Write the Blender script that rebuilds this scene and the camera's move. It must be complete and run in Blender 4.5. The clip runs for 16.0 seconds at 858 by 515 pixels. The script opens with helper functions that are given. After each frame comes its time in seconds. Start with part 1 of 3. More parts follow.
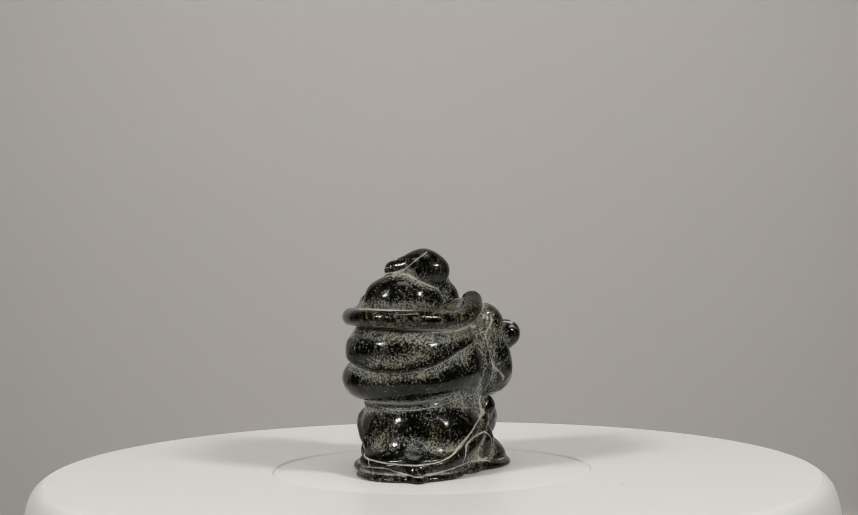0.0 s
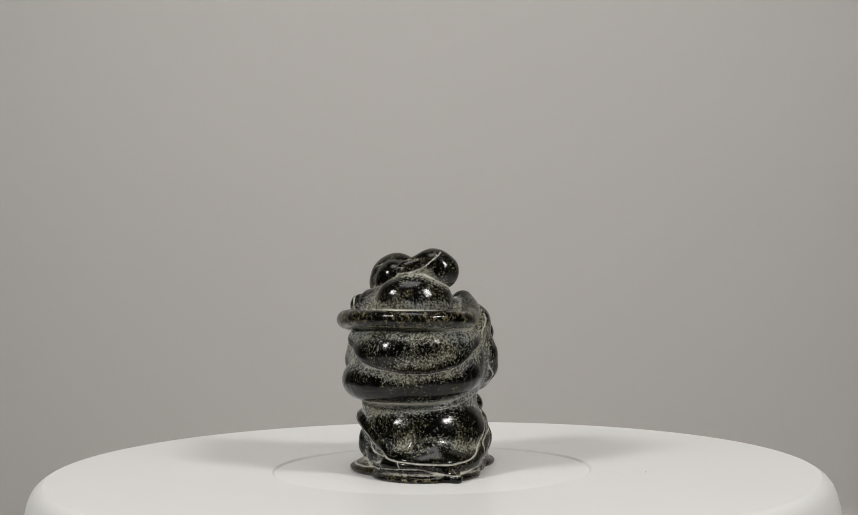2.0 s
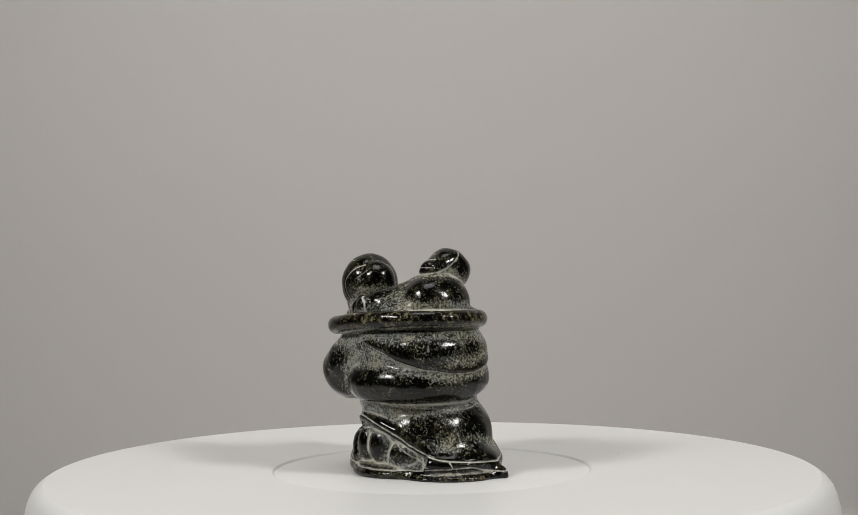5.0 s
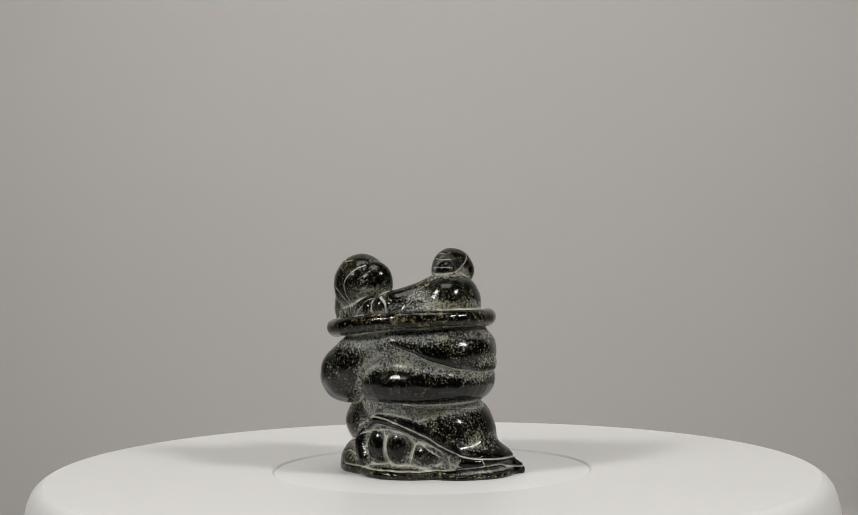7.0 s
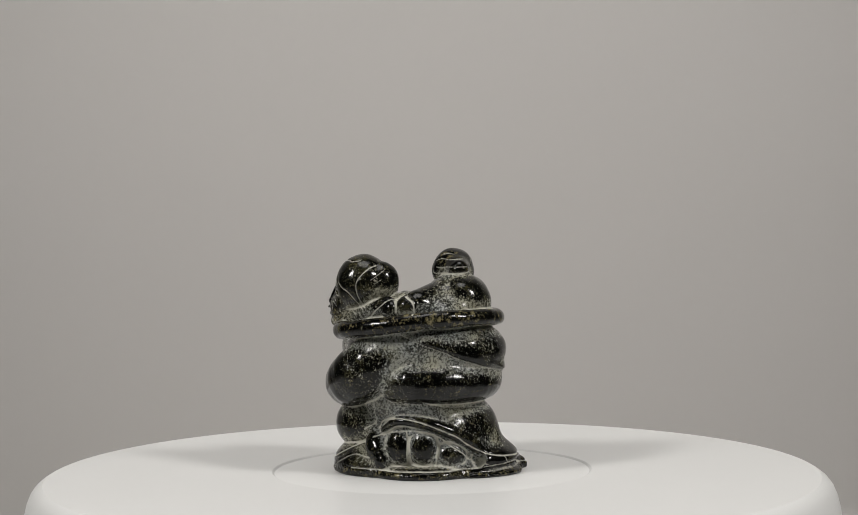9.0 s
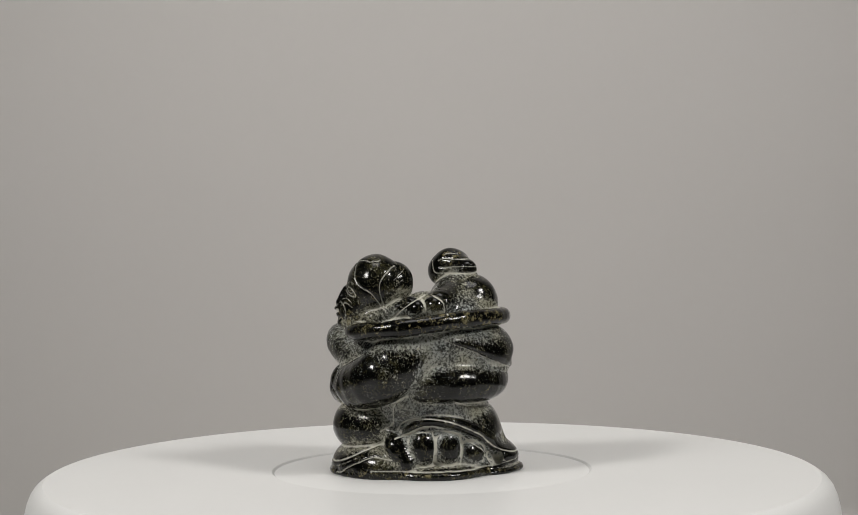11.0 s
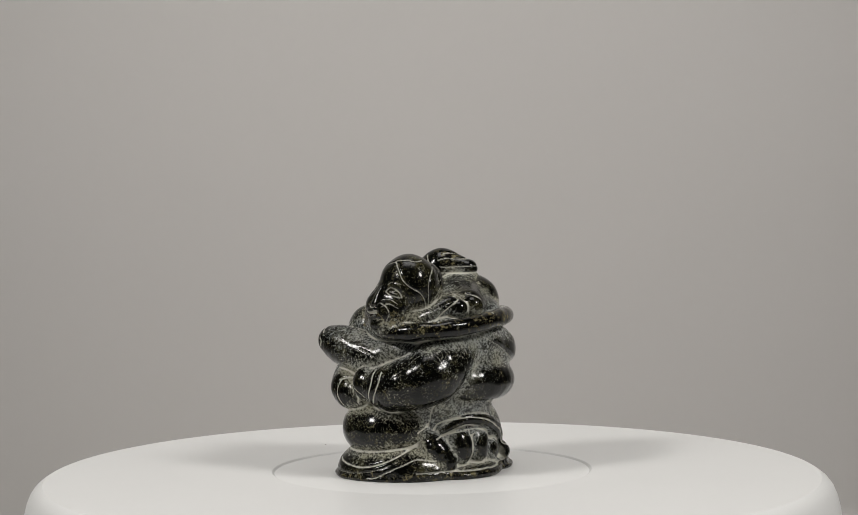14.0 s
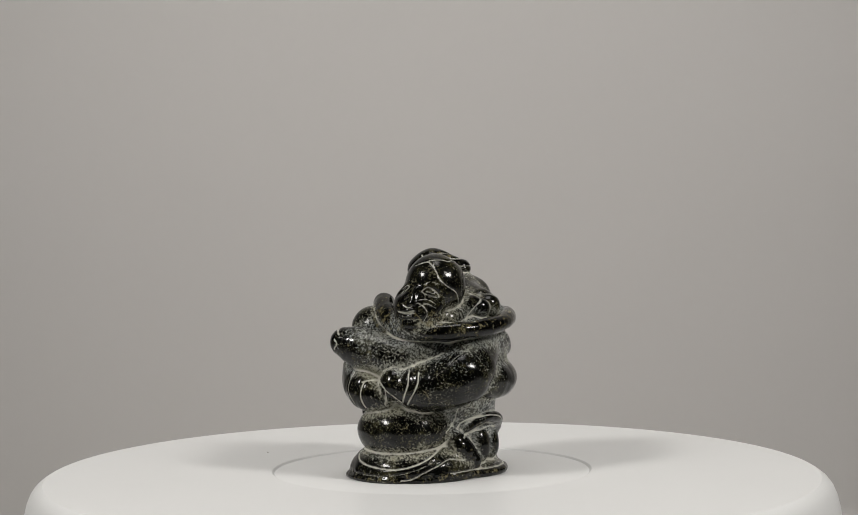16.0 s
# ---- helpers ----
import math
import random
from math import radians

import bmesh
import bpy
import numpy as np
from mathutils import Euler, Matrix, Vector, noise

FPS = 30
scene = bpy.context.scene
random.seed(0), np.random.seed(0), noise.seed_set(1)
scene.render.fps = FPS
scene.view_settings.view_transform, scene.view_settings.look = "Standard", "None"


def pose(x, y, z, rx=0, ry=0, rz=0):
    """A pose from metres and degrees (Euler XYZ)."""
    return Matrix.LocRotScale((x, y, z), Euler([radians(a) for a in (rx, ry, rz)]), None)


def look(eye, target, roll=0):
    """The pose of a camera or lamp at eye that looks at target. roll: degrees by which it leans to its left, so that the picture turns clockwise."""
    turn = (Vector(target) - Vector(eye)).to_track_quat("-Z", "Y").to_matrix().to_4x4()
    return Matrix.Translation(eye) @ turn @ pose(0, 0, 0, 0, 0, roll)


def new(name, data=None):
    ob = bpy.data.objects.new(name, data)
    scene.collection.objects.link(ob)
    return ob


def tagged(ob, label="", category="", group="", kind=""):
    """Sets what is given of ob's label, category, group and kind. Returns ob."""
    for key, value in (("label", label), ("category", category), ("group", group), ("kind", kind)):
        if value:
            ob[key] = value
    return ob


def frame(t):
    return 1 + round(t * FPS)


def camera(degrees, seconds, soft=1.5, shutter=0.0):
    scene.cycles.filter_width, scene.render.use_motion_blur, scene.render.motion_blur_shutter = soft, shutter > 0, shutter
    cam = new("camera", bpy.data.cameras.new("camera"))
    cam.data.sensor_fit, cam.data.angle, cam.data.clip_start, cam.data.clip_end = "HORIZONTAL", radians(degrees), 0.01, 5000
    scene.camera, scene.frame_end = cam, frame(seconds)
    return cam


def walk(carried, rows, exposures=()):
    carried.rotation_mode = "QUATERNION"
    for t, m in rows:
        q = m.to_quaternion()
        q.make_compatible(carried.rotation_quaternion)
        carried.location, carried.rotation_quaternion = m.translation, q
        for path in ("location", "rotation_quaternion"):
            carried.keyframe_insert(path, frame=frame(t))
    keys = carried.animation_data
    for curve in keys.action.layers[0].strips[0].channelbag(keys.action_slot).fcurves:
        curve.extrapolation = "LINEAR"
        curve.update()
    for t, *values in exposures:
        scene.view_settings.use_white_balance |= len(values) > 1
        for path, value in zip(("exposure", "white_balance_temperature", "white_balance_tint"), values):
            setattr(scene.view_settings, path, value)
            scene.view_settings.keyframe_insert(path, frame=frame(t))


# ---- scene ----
# Camera: it stands still, a little above the top of the carving.
cam = camera(31.2847, 16.0, soft=0.85)
EYE = Vector((0.0, -0.6046, 0.09172))
PITCH, YAW, ROLL = -0.7651, 0.0400, -0.6533
aim = Vector((math.sin(radians(YAW)) * math.cos(radians(PITCH)), math.cos(radians(YAW)) * math.cos(radians(PITCH)), math.sin(radians(PITCH))))
VIEW = look(EYE, EYE + aim, ROLL)
walk(cam, [(0.0, VIEW), (16.0, VIEW)])

# Light: two soft lamps to both sides of the camera, an added overhead fill and a backdrop lamp, in a plain dark room.
world = bpy.data.worlds.new("world")
world.use_nodes = True
world.node_tree.nodes["Background"].inputs[0].default_value = (0.9, 0.93, 1.0, 1)
world.node_tree.nodes["Background"].inputs[1].default_value = 0.05
scene.world = world
scene.view_settings.exposure = 0.0


def soft_lamp(eye, target, width, height, watts, colour):
    data = bpy.data.lights.new("soft_lamp", "AREA")
    data.shape, data.size, data.size_y, data.energy, data.color = "RECTANGLE", width, height, watts, colour
    lamp = new("soft_lamp", data)
    lamp.matrix_basis = look(eye, target)
    return lamp


soft_lamp((-0.85, -0.62, 0.85), (0, 0, 0.03), 0.23, 0.23, 9.9, (1.0, 0.975, 0.94))
soft_lamp((0.85, -0.62, 0.85), (0, 0, 0.03), 0.23, 0.23, 9.9, (1.0, 0.975, 0.94))
# unseen overhead lamp, added only as fill for the dark room
soft_lamp((0.0, -0.2, 1.9), (0, 0, 0), 0.9, 0.9, 9.0, (1.0, 0.98, 0.95))
soft_lamp((0.0, 0.20, 0.36), (0, 0.75, 0.16), 1.3, 0.12, 1.12, (1.0, 0.98, 0.95))


# ---- materials ----
def material(name):
    m = bpy.data.materials.new(name)
    m.use_nodes = True
    nodes, links = m.node_tree.nodes, m.node_tree.links
    return m, nodes, links, nodes["Principled BSDF"]


def noise_node(nodes, links, scale, detail=4.0, rough=0.55, vector=None):
    n = nodes.new("ShaderNodeTexNoise")
    n.inputs["Scale"].default_value, n.inputs["Detail"].default_value, n.inputs["Roughness"].default_value = scale, detail, rough
    if vector is not None:
        links.new(vector, n.inputs["Vector"])
    return n


def ramp_node(nodes, links, source, stops):
    r = nodes.new("ShaderNodeValToRGB")
    while len(r.color_ramp.elements) < len(stops):
        r.color_ramp.elements.new(0.5)
    for e, (at, colour) in zip(r.color_ramp.elements, stops):
        e.position, e.color = at, (*colour, 1) if len(colour) == 3 else colour
    links.new(source, r.inputs["Fac"])
    return r


def maths(nodes, links, kind, a, b=None, clamp=False):
    n = nodes.new("ShaderNodeMath")
    n.operation, n.use_clamp = kind, clamp
    for socket, v in zip(n.inputs, (a, b)):
        if v is None:
            continue
        if isinstance(v, (int, float)):
            socket.default_value = v
        else:
            links.new(v, socket)
    return n.outputs[0]


def mixed(nodes, links, fac, a, b):
    n = nodes.new("ShaderNodeMix")
    n.data_type = "RGBA"
    for socket, v in ((n.inputs[0], fac), (n.inputs[6], a), (n.inputs[7], b)):
        if isinstance(v, tuple):
            socket.default_value = (*v, 1)
        elif isinstance(v, (int, float)):
            socket.default_value = v
        else:
            links.new(v, socket)
    return n.outputs[2]


def bumped(nodes, links, bsdf, height, strength, distance):
    b = nodes.new("ShaderNodeBump")
    b.inputs["Strength"].default_value, b.inputs["Distance"].default_value = strength, distance
    links.new(height, b.inputs["Height"])
    links.new(b.outputs[0], bsdf.inputs["Normal"])


def plain_material(name, colour, rough, spread, scale, bump=0.0):
    m, nodes, links, bsdf = material(name)
    pos = nodes.new("ShaderNodeTexCoord").outputs["Object"]
    n = noise_node(nodes, links, scale, 5, 0.6, pos)
    fine = noise_node(nodes, links, scale * 40, 3, 0.6, pos)
    total = maths(nodes, links, "ADD", maths(nodes, links, "MULTIPLY", n.outputs[0], 0.75), maths(nodes, links, "MULTIPLY", fine.outputs[0], 0.25))
    low, high = tuple(c * (1 - spread) for c in colour), tuple(min(1, c * (1 + spread)) for c in colour)
    r = ramp_node(nodes, links, total, [(0.3, low), (0.7, high)])
    links.new(r.outputs[0], bsdf.inputs["Base Color"])
    bsdf.inputs["Roughness"].default_value = rough
    if bump:
        bumped(nodes, links, bsdf, fine.outputs[0], bump, 0.0005)
    return m


def stone_material():
    """Dark green-black polished stone, speckled, with pale dust left in the cuts and hollows."""
    m, nodes, links, bsdf = material("carved_stone")
    pos = nodes.new("ShaderNodeTexCoord").outputs["Object"]

    def attribute(name):
        a = nodes.new("ShaderNodeAttribute")
        a.attribute_name = name
        return a.outputs["Fac"]

    cut, hollow, broad, chip = attribute("cut"), attribute("hollow"), attribute("broad"), attribute("chip")
    speck = noise_node(nodes, links, 1150, 4, 0.72, pos).outputs[0]
    grain = noise_node(nodes, links, 2400, 2, 0.6, pos).outputs[0]
    cloud = noise_node(nodes, links, 85, 5, 0.65, pos).outputs[0]
    vein = noise_node(nodes, links, 210, 6, 0.72, pos).outputs[0]
    flake = noise_node(nodes, links, 520, 4, 0.7, pos).outputs[0]
    mottle = maths(nodes, links, "ADD", maths(nodes, links, "MULTIPLY", cloud, 0.55), maths(nodes, links, "MULTIPLY", flake, 0.45))
    base = ramp_node(nodes, links, mottle, [(0.40, (0.0005, 0.0006, 0.0005)), (0.52, (0.0018, 0.0020, 0.0014)), (0.64, (0.030, 0.028, 0.013))])
    # olive and rust flecks
    fleck = maths(nodes, links, "MULTIPLY", ramp_node(nodes, links, vein, [(0.49, (0, 0, 0)), (0.60, (1, 1, 1))]).outputs[0],
                  ramp_node(nodes, links, speck, [(0.51, (0, 0, 0)), (0.58, (1, 1, 1))]).outputs[0])
    colour = mixed(nodes, links, maths(nodes, links, "MULTIPLY", fleck, 0.40), base.outputs[0], (0.150, 0.140, 0.086))
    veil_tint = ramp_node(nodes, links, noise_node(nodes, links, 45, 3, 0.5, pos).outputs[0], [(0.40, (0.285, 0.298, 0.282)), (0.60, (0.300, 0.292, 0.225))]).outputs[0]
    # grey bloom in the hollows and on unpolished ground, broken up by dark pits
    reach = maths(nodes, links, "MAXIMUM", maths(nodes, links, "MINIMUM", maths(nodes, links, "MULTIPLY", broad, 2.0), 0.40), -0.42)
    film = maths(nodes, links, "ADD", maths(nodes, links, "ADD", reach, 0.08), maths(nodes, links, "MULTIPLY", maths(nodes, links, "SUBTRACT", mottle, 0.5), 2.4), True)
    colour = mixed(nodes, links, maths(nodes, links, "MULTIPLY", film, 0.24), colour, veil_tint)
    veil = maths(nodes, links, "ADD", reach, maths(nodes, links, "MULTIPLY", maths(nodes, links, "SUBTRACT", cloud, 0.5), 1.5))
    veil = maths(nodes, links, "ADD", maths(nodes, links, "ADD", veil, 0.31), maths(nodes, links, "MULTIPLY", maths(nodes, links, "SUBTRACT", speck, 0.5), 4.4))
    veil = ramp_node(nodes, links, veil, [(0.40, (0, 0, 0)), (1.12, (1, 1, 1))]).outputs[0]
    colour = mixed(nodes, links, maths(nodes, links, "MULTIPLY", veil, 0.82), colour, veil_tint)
    # knocked places where the raw tan stone shows
    bare = maths(nodes, links, "ADD", flake, maths(nodes, links, "MULTIPLY", chip, 0.12))
    bare = maths(nodes, links, "ADD", bare, maths(nodes, links, "MULTIPLY", maths(nodes, links, "SUBTRACT", vein, 0.5), 0.5))
    bare = ramp_node(nodes, links, bare, [(0.645, (0, 0, 0)), (0.76, (1, 1, 1))]).outputs[0]
    colour = mixed(nodes, links, maths(nodes, links, "MULTIPLY", bare, 0.62), colour, (0.210, 0.180, 0.095))
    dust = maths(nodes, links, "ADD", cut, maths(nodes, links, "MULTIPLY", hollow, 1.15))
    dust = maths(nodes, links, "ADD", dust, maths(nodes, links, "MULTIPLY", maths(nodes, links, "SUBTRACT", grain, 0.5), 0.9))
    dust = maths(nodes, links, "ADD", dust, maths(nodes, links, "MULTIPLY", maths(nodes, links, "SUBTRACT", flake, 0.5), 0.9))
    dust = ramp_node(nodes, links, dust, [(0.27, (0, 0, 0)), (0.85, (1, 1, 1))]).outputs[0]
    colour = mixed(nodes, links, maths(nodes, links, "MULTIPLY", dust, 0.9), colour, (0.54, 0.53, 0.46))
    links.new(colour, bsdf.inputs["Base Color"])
    rough = maths(nodes, links, "ADD", 0.15, maths(nodes, links, "MULTIPLY", veil, 0.16))
    rough = maths(nodes, links, "ADD", rough, maths(nodes, links, "MULTIPLY", dust, 0.35), True)
    links.new(rough, bsdf.inputs["Roughness"])
    bsdf.inputs["Specular IOR Level"].default_value = 0.33
    uneven = maths(nodes, links, "ADD", maths(nodes, links, "MULTIPLY", speck, 0.4), vein)
    bumped(nodes, links, bsdf, maths(nodes, links, "SUBTRACT", uneven, maths(nodes, links, "MULTIPLY", bare, 0.5)), 0.09, 0.0006)
    return m


STONE = stone_material()
PLASTIC = plain_material("white_plastic", (0.735, 0.735, 0.725), 0.36, 0.015, 9, 0.02)
PAPER = plain_material("grey_backdrop_paper", (0.45, 0.435, 0.42), 0.9, 0.02, 2.5, 0.05)
ROOM = plain_material("room_paint", (0.045, 0.044, 0.043), 0.85, 0.03, 1.5)
DIRT = plain_material("dark_speck", (0.36, 0.33, 0.29), 0.8, 0.2, 900)


# ---- mesh helpers ----
def mesh_object(name, bm, mat, parent=None, label="", smooth=True):
    mesh = bpy.data.meshes.new(name)
    bm.normal_update()
    bm.to_mesh(mesh)
    bm.free()
    mesh.materials.append(mat)
    for f in mesh.polygons:
        f.use_smooth = smooth
    ob = new(name, mesh)
    if parent is not None:
        ob.parent = parent
    if label:
        ob["label"] = label
    return ob


def box(bm, low, high):
    m = Matrix.Translation((Vector(low) + Vector(high)) / 2) @ Matrix.Diagonal((*(Vector(high) - Vector(low)), 1))
    bmesh.ops.create_cube(bm, size=1, matrix=m)


def lathe(profile, steps):
    """A turned form: profile points (radius, height) about the z axis."""
    bm = bmesh.new()
    rings = []
    for r, z in profile:
        if r < 1e-6:
            rings.append([bm.verts.new((0, 0, z))])
        else:
            rings.append([bm.verts.new((r * math.cos(2 * math.pi * k / steps), r * math.sin(2 * math.pi * k / steps), z)) for k in range(steps)])
    for a, b in zip(rings, rings[1:]):
        for k in range(steps):
            j = (k + 1) % steps
            if len(a) == 1:
                bm.faces.new((a[0], b[k], b[j]))
            elif len(b) == 1:
                bm.faces.new((a[j], a[k], b[0]))
            else:
                bm.faces.new((a[k], b[k], b[j], a[j]))
    bmesh.ops.recalc_face_normals(bm, faces=bm.faces)
    return bm


def arc(cx, cz, r, a0, a1, n):
    return [(cx + r * math.cos(radians(a0 + (a1 - a0) * i / n)), cz + r * math.sin(radians(a0 + (a1 - a0) * i / n))) for i in range(n + 1)]


# ---- the room and the backdrop ----
FLOOR_Z = -0.17


def build_room():
    x0, x1, y0, y1, z1, w = -1.6, 1.6, -2.0, 1.25, 2.1, 0.1
    for name, low, high in (("floor", (x0, y0, FLOOR_Z - w), (x1, y1, FLOOR_Z - 0.002)),
                            ("ceiling", (x0, y0, z1), (x1, y1, z1 + w)),
                            ("wall_north", (x0, y1, FLOOR_Z - w), (x1, y1 + w, z1 + w)),
                            ("wall_south", (x0, y0 - w, FLOOR_Z - w), (x1, y0, z1 + w)),
                            ("wall_west", (x0 - w, y0 - w, FLOOR_Z - w), (x0, y1 + w, z1 + w)),
                            ("wall_east", (x1, y0 - w, FLOOR_Z - w), (x1 + w, y1 + w, z1 + w))):
        bm = bmesh.new()
        box(bm, low, high)
        tagged(mesh_object(name, bm, ROOM, smooth=False), "plain dark painted studio " + name.split("_")[0], name.split("_")[0], kind="structure")


def build_backdrop():
    """One grey sheet that lies under the turntable and sweeps up behind it."""
    bend, back = 0.02, 0.75
    line = [(-0.55, FLOOR_Z), (0.2, FLOOR_Z)]
    line += [(back - bend + bend * math.sin(radians(a)), FLOOR_Z + bend - bend * math.cos(radians(a))) for a in range(0, 91, 10)]
    line += [(back, 0.1), (back, 0.4), (back, 1.0), (back, 1.7)]
    # front and rear face of the sheet, closed at its edges
    slope = [Vector((0, -1))] * len(line)
    for i in range(len(line)):
        d = Vector(line[min(i + 1, len(line) - 1)]) - Vector(line[max(i - 1, 0)])
        slope[i] = Vector((d[1], -d[0])).normalized() * 0.0012
    bm = bmesh.new()
    rows = [[bm.verts.new((x, y + o[0] * k, z + o[1] * k)) for x, k in ((-1.3, 0), (1.3, 0), (1.3, 1), (-1.3, 1))] for (y, z), o in zip(line, slope)]
    for a, b in zip(rows, rows[1:]):
        for k in range(4):
            bm.faces.new((a[k], a[(k + 1) % 4], b[(k + 1) % 4], b[k]))
    bm.faces.new(rows[0])
    bm.faces.new(rows[-1])
    bmesh.ops.recalc_face_normals(bm, faces=bm.faces)
    tagged(mesh_object("backdrop", bm, PAPER), "plain warm grey seamless backdrop sheet behind a turntable", "backdrop", kind="structure")


build_room()
build_backdrop()


# ---- the turntable ----
def build_turntable():
    base = new("turntable")
    base.location = (0.0006, 0, 0)
    tagged(base, "round white plastic motorised turntable with a smooth rim", "turntable")
    foot = [(0.0, FLOOR_Z), (0.118, FLOOR_Z)] + arc(0.118, FLOOR_Z + 0.004, 0.004, -90, 0, 4) + [(0.122, -0.0325), (0.0, -0.0325)]
    mesh_object("base", lathe(foot, 128), PLASTIC, base, "white round base under the platter")
    top = [(0.0, 0.0), (0.03, 0.0), (0.0612, 0.0), (0.0616, -0.0001), (0.0619, -0.0002), (0.0622, 0.0), (0.0625, 0.0003), (0.0629, 0.0005), (0.066, 0.0005), (0.09, 0.0005), (0.12, 0.0005), (0.1494, 0.0005)]
    top += [(0.1499, 0.0003), (0.1511, -0.0004), (0.1526, -0.0016), (0.1541, -0.0036), (0.1553, -0.0066), (0.1562, -0.0105), (0.1570, -0.0160), (0.1579, -0.0250)]
    top += arc(0.1560, -0.028, 0.002, 0, -90, 4) + [(0.0, -0.030)]
    plate = mesh_object("platter", lathe(top, 256), PLASTIC, base, "white plastic turning disc with a ring groove")
    plate.data.set_sharp_from_angle(angle=radians(19))
    return base, plate


TURNTABLE, PLATTER = build_turntable()


def build_speck():
    """A crumb of grit that rides on the disc; its mesh is built about the turning axis."""
    bm = bmesh.new()
    bmesh.ops.create_icosphere(bm, subdivisions=1, radius=1, matrix=pose(0.0699, -0.0475, 0.0006, 0, 0, 20) @ Matrix.Diagonal((0.00036, 0.00018, 0.00022, 1)))
    for v in bm.verts:
        v.co += Vector((noise.noise(v.co * 4000), noise.noise(v.co * 5000), 0)) * 0.0001
    return tagged(mesh_object("grit_crumb", bm, DIRT), "tiny dark crumb of grit on a white turntable", "grit")


CRUMB = build_speck()


# ---- the carving ----
UNIT = 0.000216
STEP = 1.7
LOW, HIGH = np.array([-180.0, -205.0, -14.0]), np.array([220.0, 225.0, 425.0])
COUNT = np.ceil((HIGH - LOW) / STEP).astype(int)
AXES = [(LOW[i] + STEP * np.arange(COUNT[i])).astype(np.float32) for i in range(3)]
FIELD = np.full(tuple(COUNT), 60.0, np.float32)


def region(low, high):
    part = []
    for i in range(3):
        a = max(0, int((low[i] - LOW[i]) / STEP))
        b = min(COUNT[i], int((high[i] - LOW[i]) / STEP) + 2)
        part.append(slice(a, b))
    grids = np.meshgrid(*(AXES[i][part[i]] for i in range(3)), indexing="ij", sparse=True)
    return tuple(part), grids


def join(part, d, k):
    old, k = FIELD[part], 0.75 * k
    h = np.maximum(k - np.abs(old - d), 0) / k
    FIELD[part] = np.minimum(old, d) - h * h * k * 0.25


def lump(x, y, z, rx, ry, rz, turn=0, tip=0, k=5.0):
    """An egg-shaped mass; turn about z, then tipped about its own y axis (degrees)."""
    r = max(rx, ry, rz) + 22
    part, (gx, gy, gz) = region((x - r, y - r, z - r), (x + r, y + r, z + r))
    m = Euler((0, radians(tip), radians(turn))).to_matrix().transposed()
    px, py, pz = gx - x, gy - y, gz - z
    q = [(m[i][0] * px + m[i][1] * py + m[i][2] * pz) / s for i, s in enumerate((rx, ry, rz))]
    g = [q[i] / s for i, s in enumerate((rx, ry, rz))]
    n = np.sqrt(q[0] ** 2 + q[1] ** 2 + q[2] ** 2)
    slope = np.sqrt(g[0] ** 2 + g[1] ** 2 + g[2] ** 2) + 1e-6
    join(part, (n * (n - 1) / slope).astype(np.float32), k)


def limb(a, b, ra, rb, k=5.0, squash=1.0):
    """A tapered round limb from a to b."""
    a, b = np.array(a, float), np.array(b, float)
    r = max(ra, rb) + 22
    part, (gx, gy, gz) = region(np.minimum(a, b) - r, np.maximum(a, b) + r)
    v = b - a
    t = np.clip(((gx - a[0]) * v[0] + (gy - a[1]) * v[1] + (gz - a[2]) * v[2]) / (v @ v), 0, 1)
    d = np.sqrt((gx - a[0] - t * v[0]) ** 2 + (gy - a[1] - t * v[1]) ** 2 + ((gz - a[2] - t * v[2]) * squash) ** 2) - (ra + (rb - ra) * t)
    join(part, d.astype(np.float32), k)


def rounded(path, n=3):
    """The same path with its corners eased: a curve through all its points."""
    if len(path) < 3 or len(path) > 30:
        return [tuple(p) for p in path]
    pts = [np.array(p, float) for p in path]
    pts = [2 * pts[0] - pts[1]] + pts + [2 * pts[-1] - pts[-2]]
    out = []
    for a, b, c, d in zip(pts, pts[1:], pts[2:], pts[3:]):
        for t in np.arange(n) / n:
            out.append(tuple(0.5 * (2 * b + (c - a) * t + (2 * a - 5 * b + 4 * c - d) * t ** 2 + (3 * b - a - 3 * c + d) * t ** 3)))
    return out + [tuple(pts[-2])]


def roll(path, radii, k=5.0, squash=1.0):
    """A rounded roll along a path, joined in itself without seams."""
    path = [np.array(p, float) for p in rounded([(*p, r) for p, r in zip(path, radii)])]
    path, radii = [p[:3] for p in path], [p[3] for p in path]
    r = max(radii) + 22
    pts = np.array(path)
    part, (gx, gy, gz) = region(pts.min(0) - r, pts.max(0) + r)
    best = None
    for a, b, ra, rb in zip(path, path[1:], radii, radii[1:]):
        v = b - a
        t = np.clip(((gx - a[0]) * v[0] + (gy - a[1]) * v[1] + (gz - a[2]) * v[2]) / (v @ v), 0, 1)
        d = np.sqrt((gx - a[0] - t * v[0]) ** 2 + (gy - a[1] - t * v[1]) ** 2 + ((gz - a[2] - t * v[2]) * squash) ** 2) - (ra + (rb - ra) * t)
        best = d if best is None else np.minimum(best, d)
    join(part, best.astype(np.float32), k)


def bend(az, keys):
    """Smooth value at the bearing az from (bearing, value) pairs round the full circle."""
    a = np.array([k[0] for k in keys], float)
    v = np.array([k[1] for k in keys], float)
    return float(np.interp(az % 360, np.concatenate([a - 360, a, a + 360]), np.concatenate([v, v, v])))


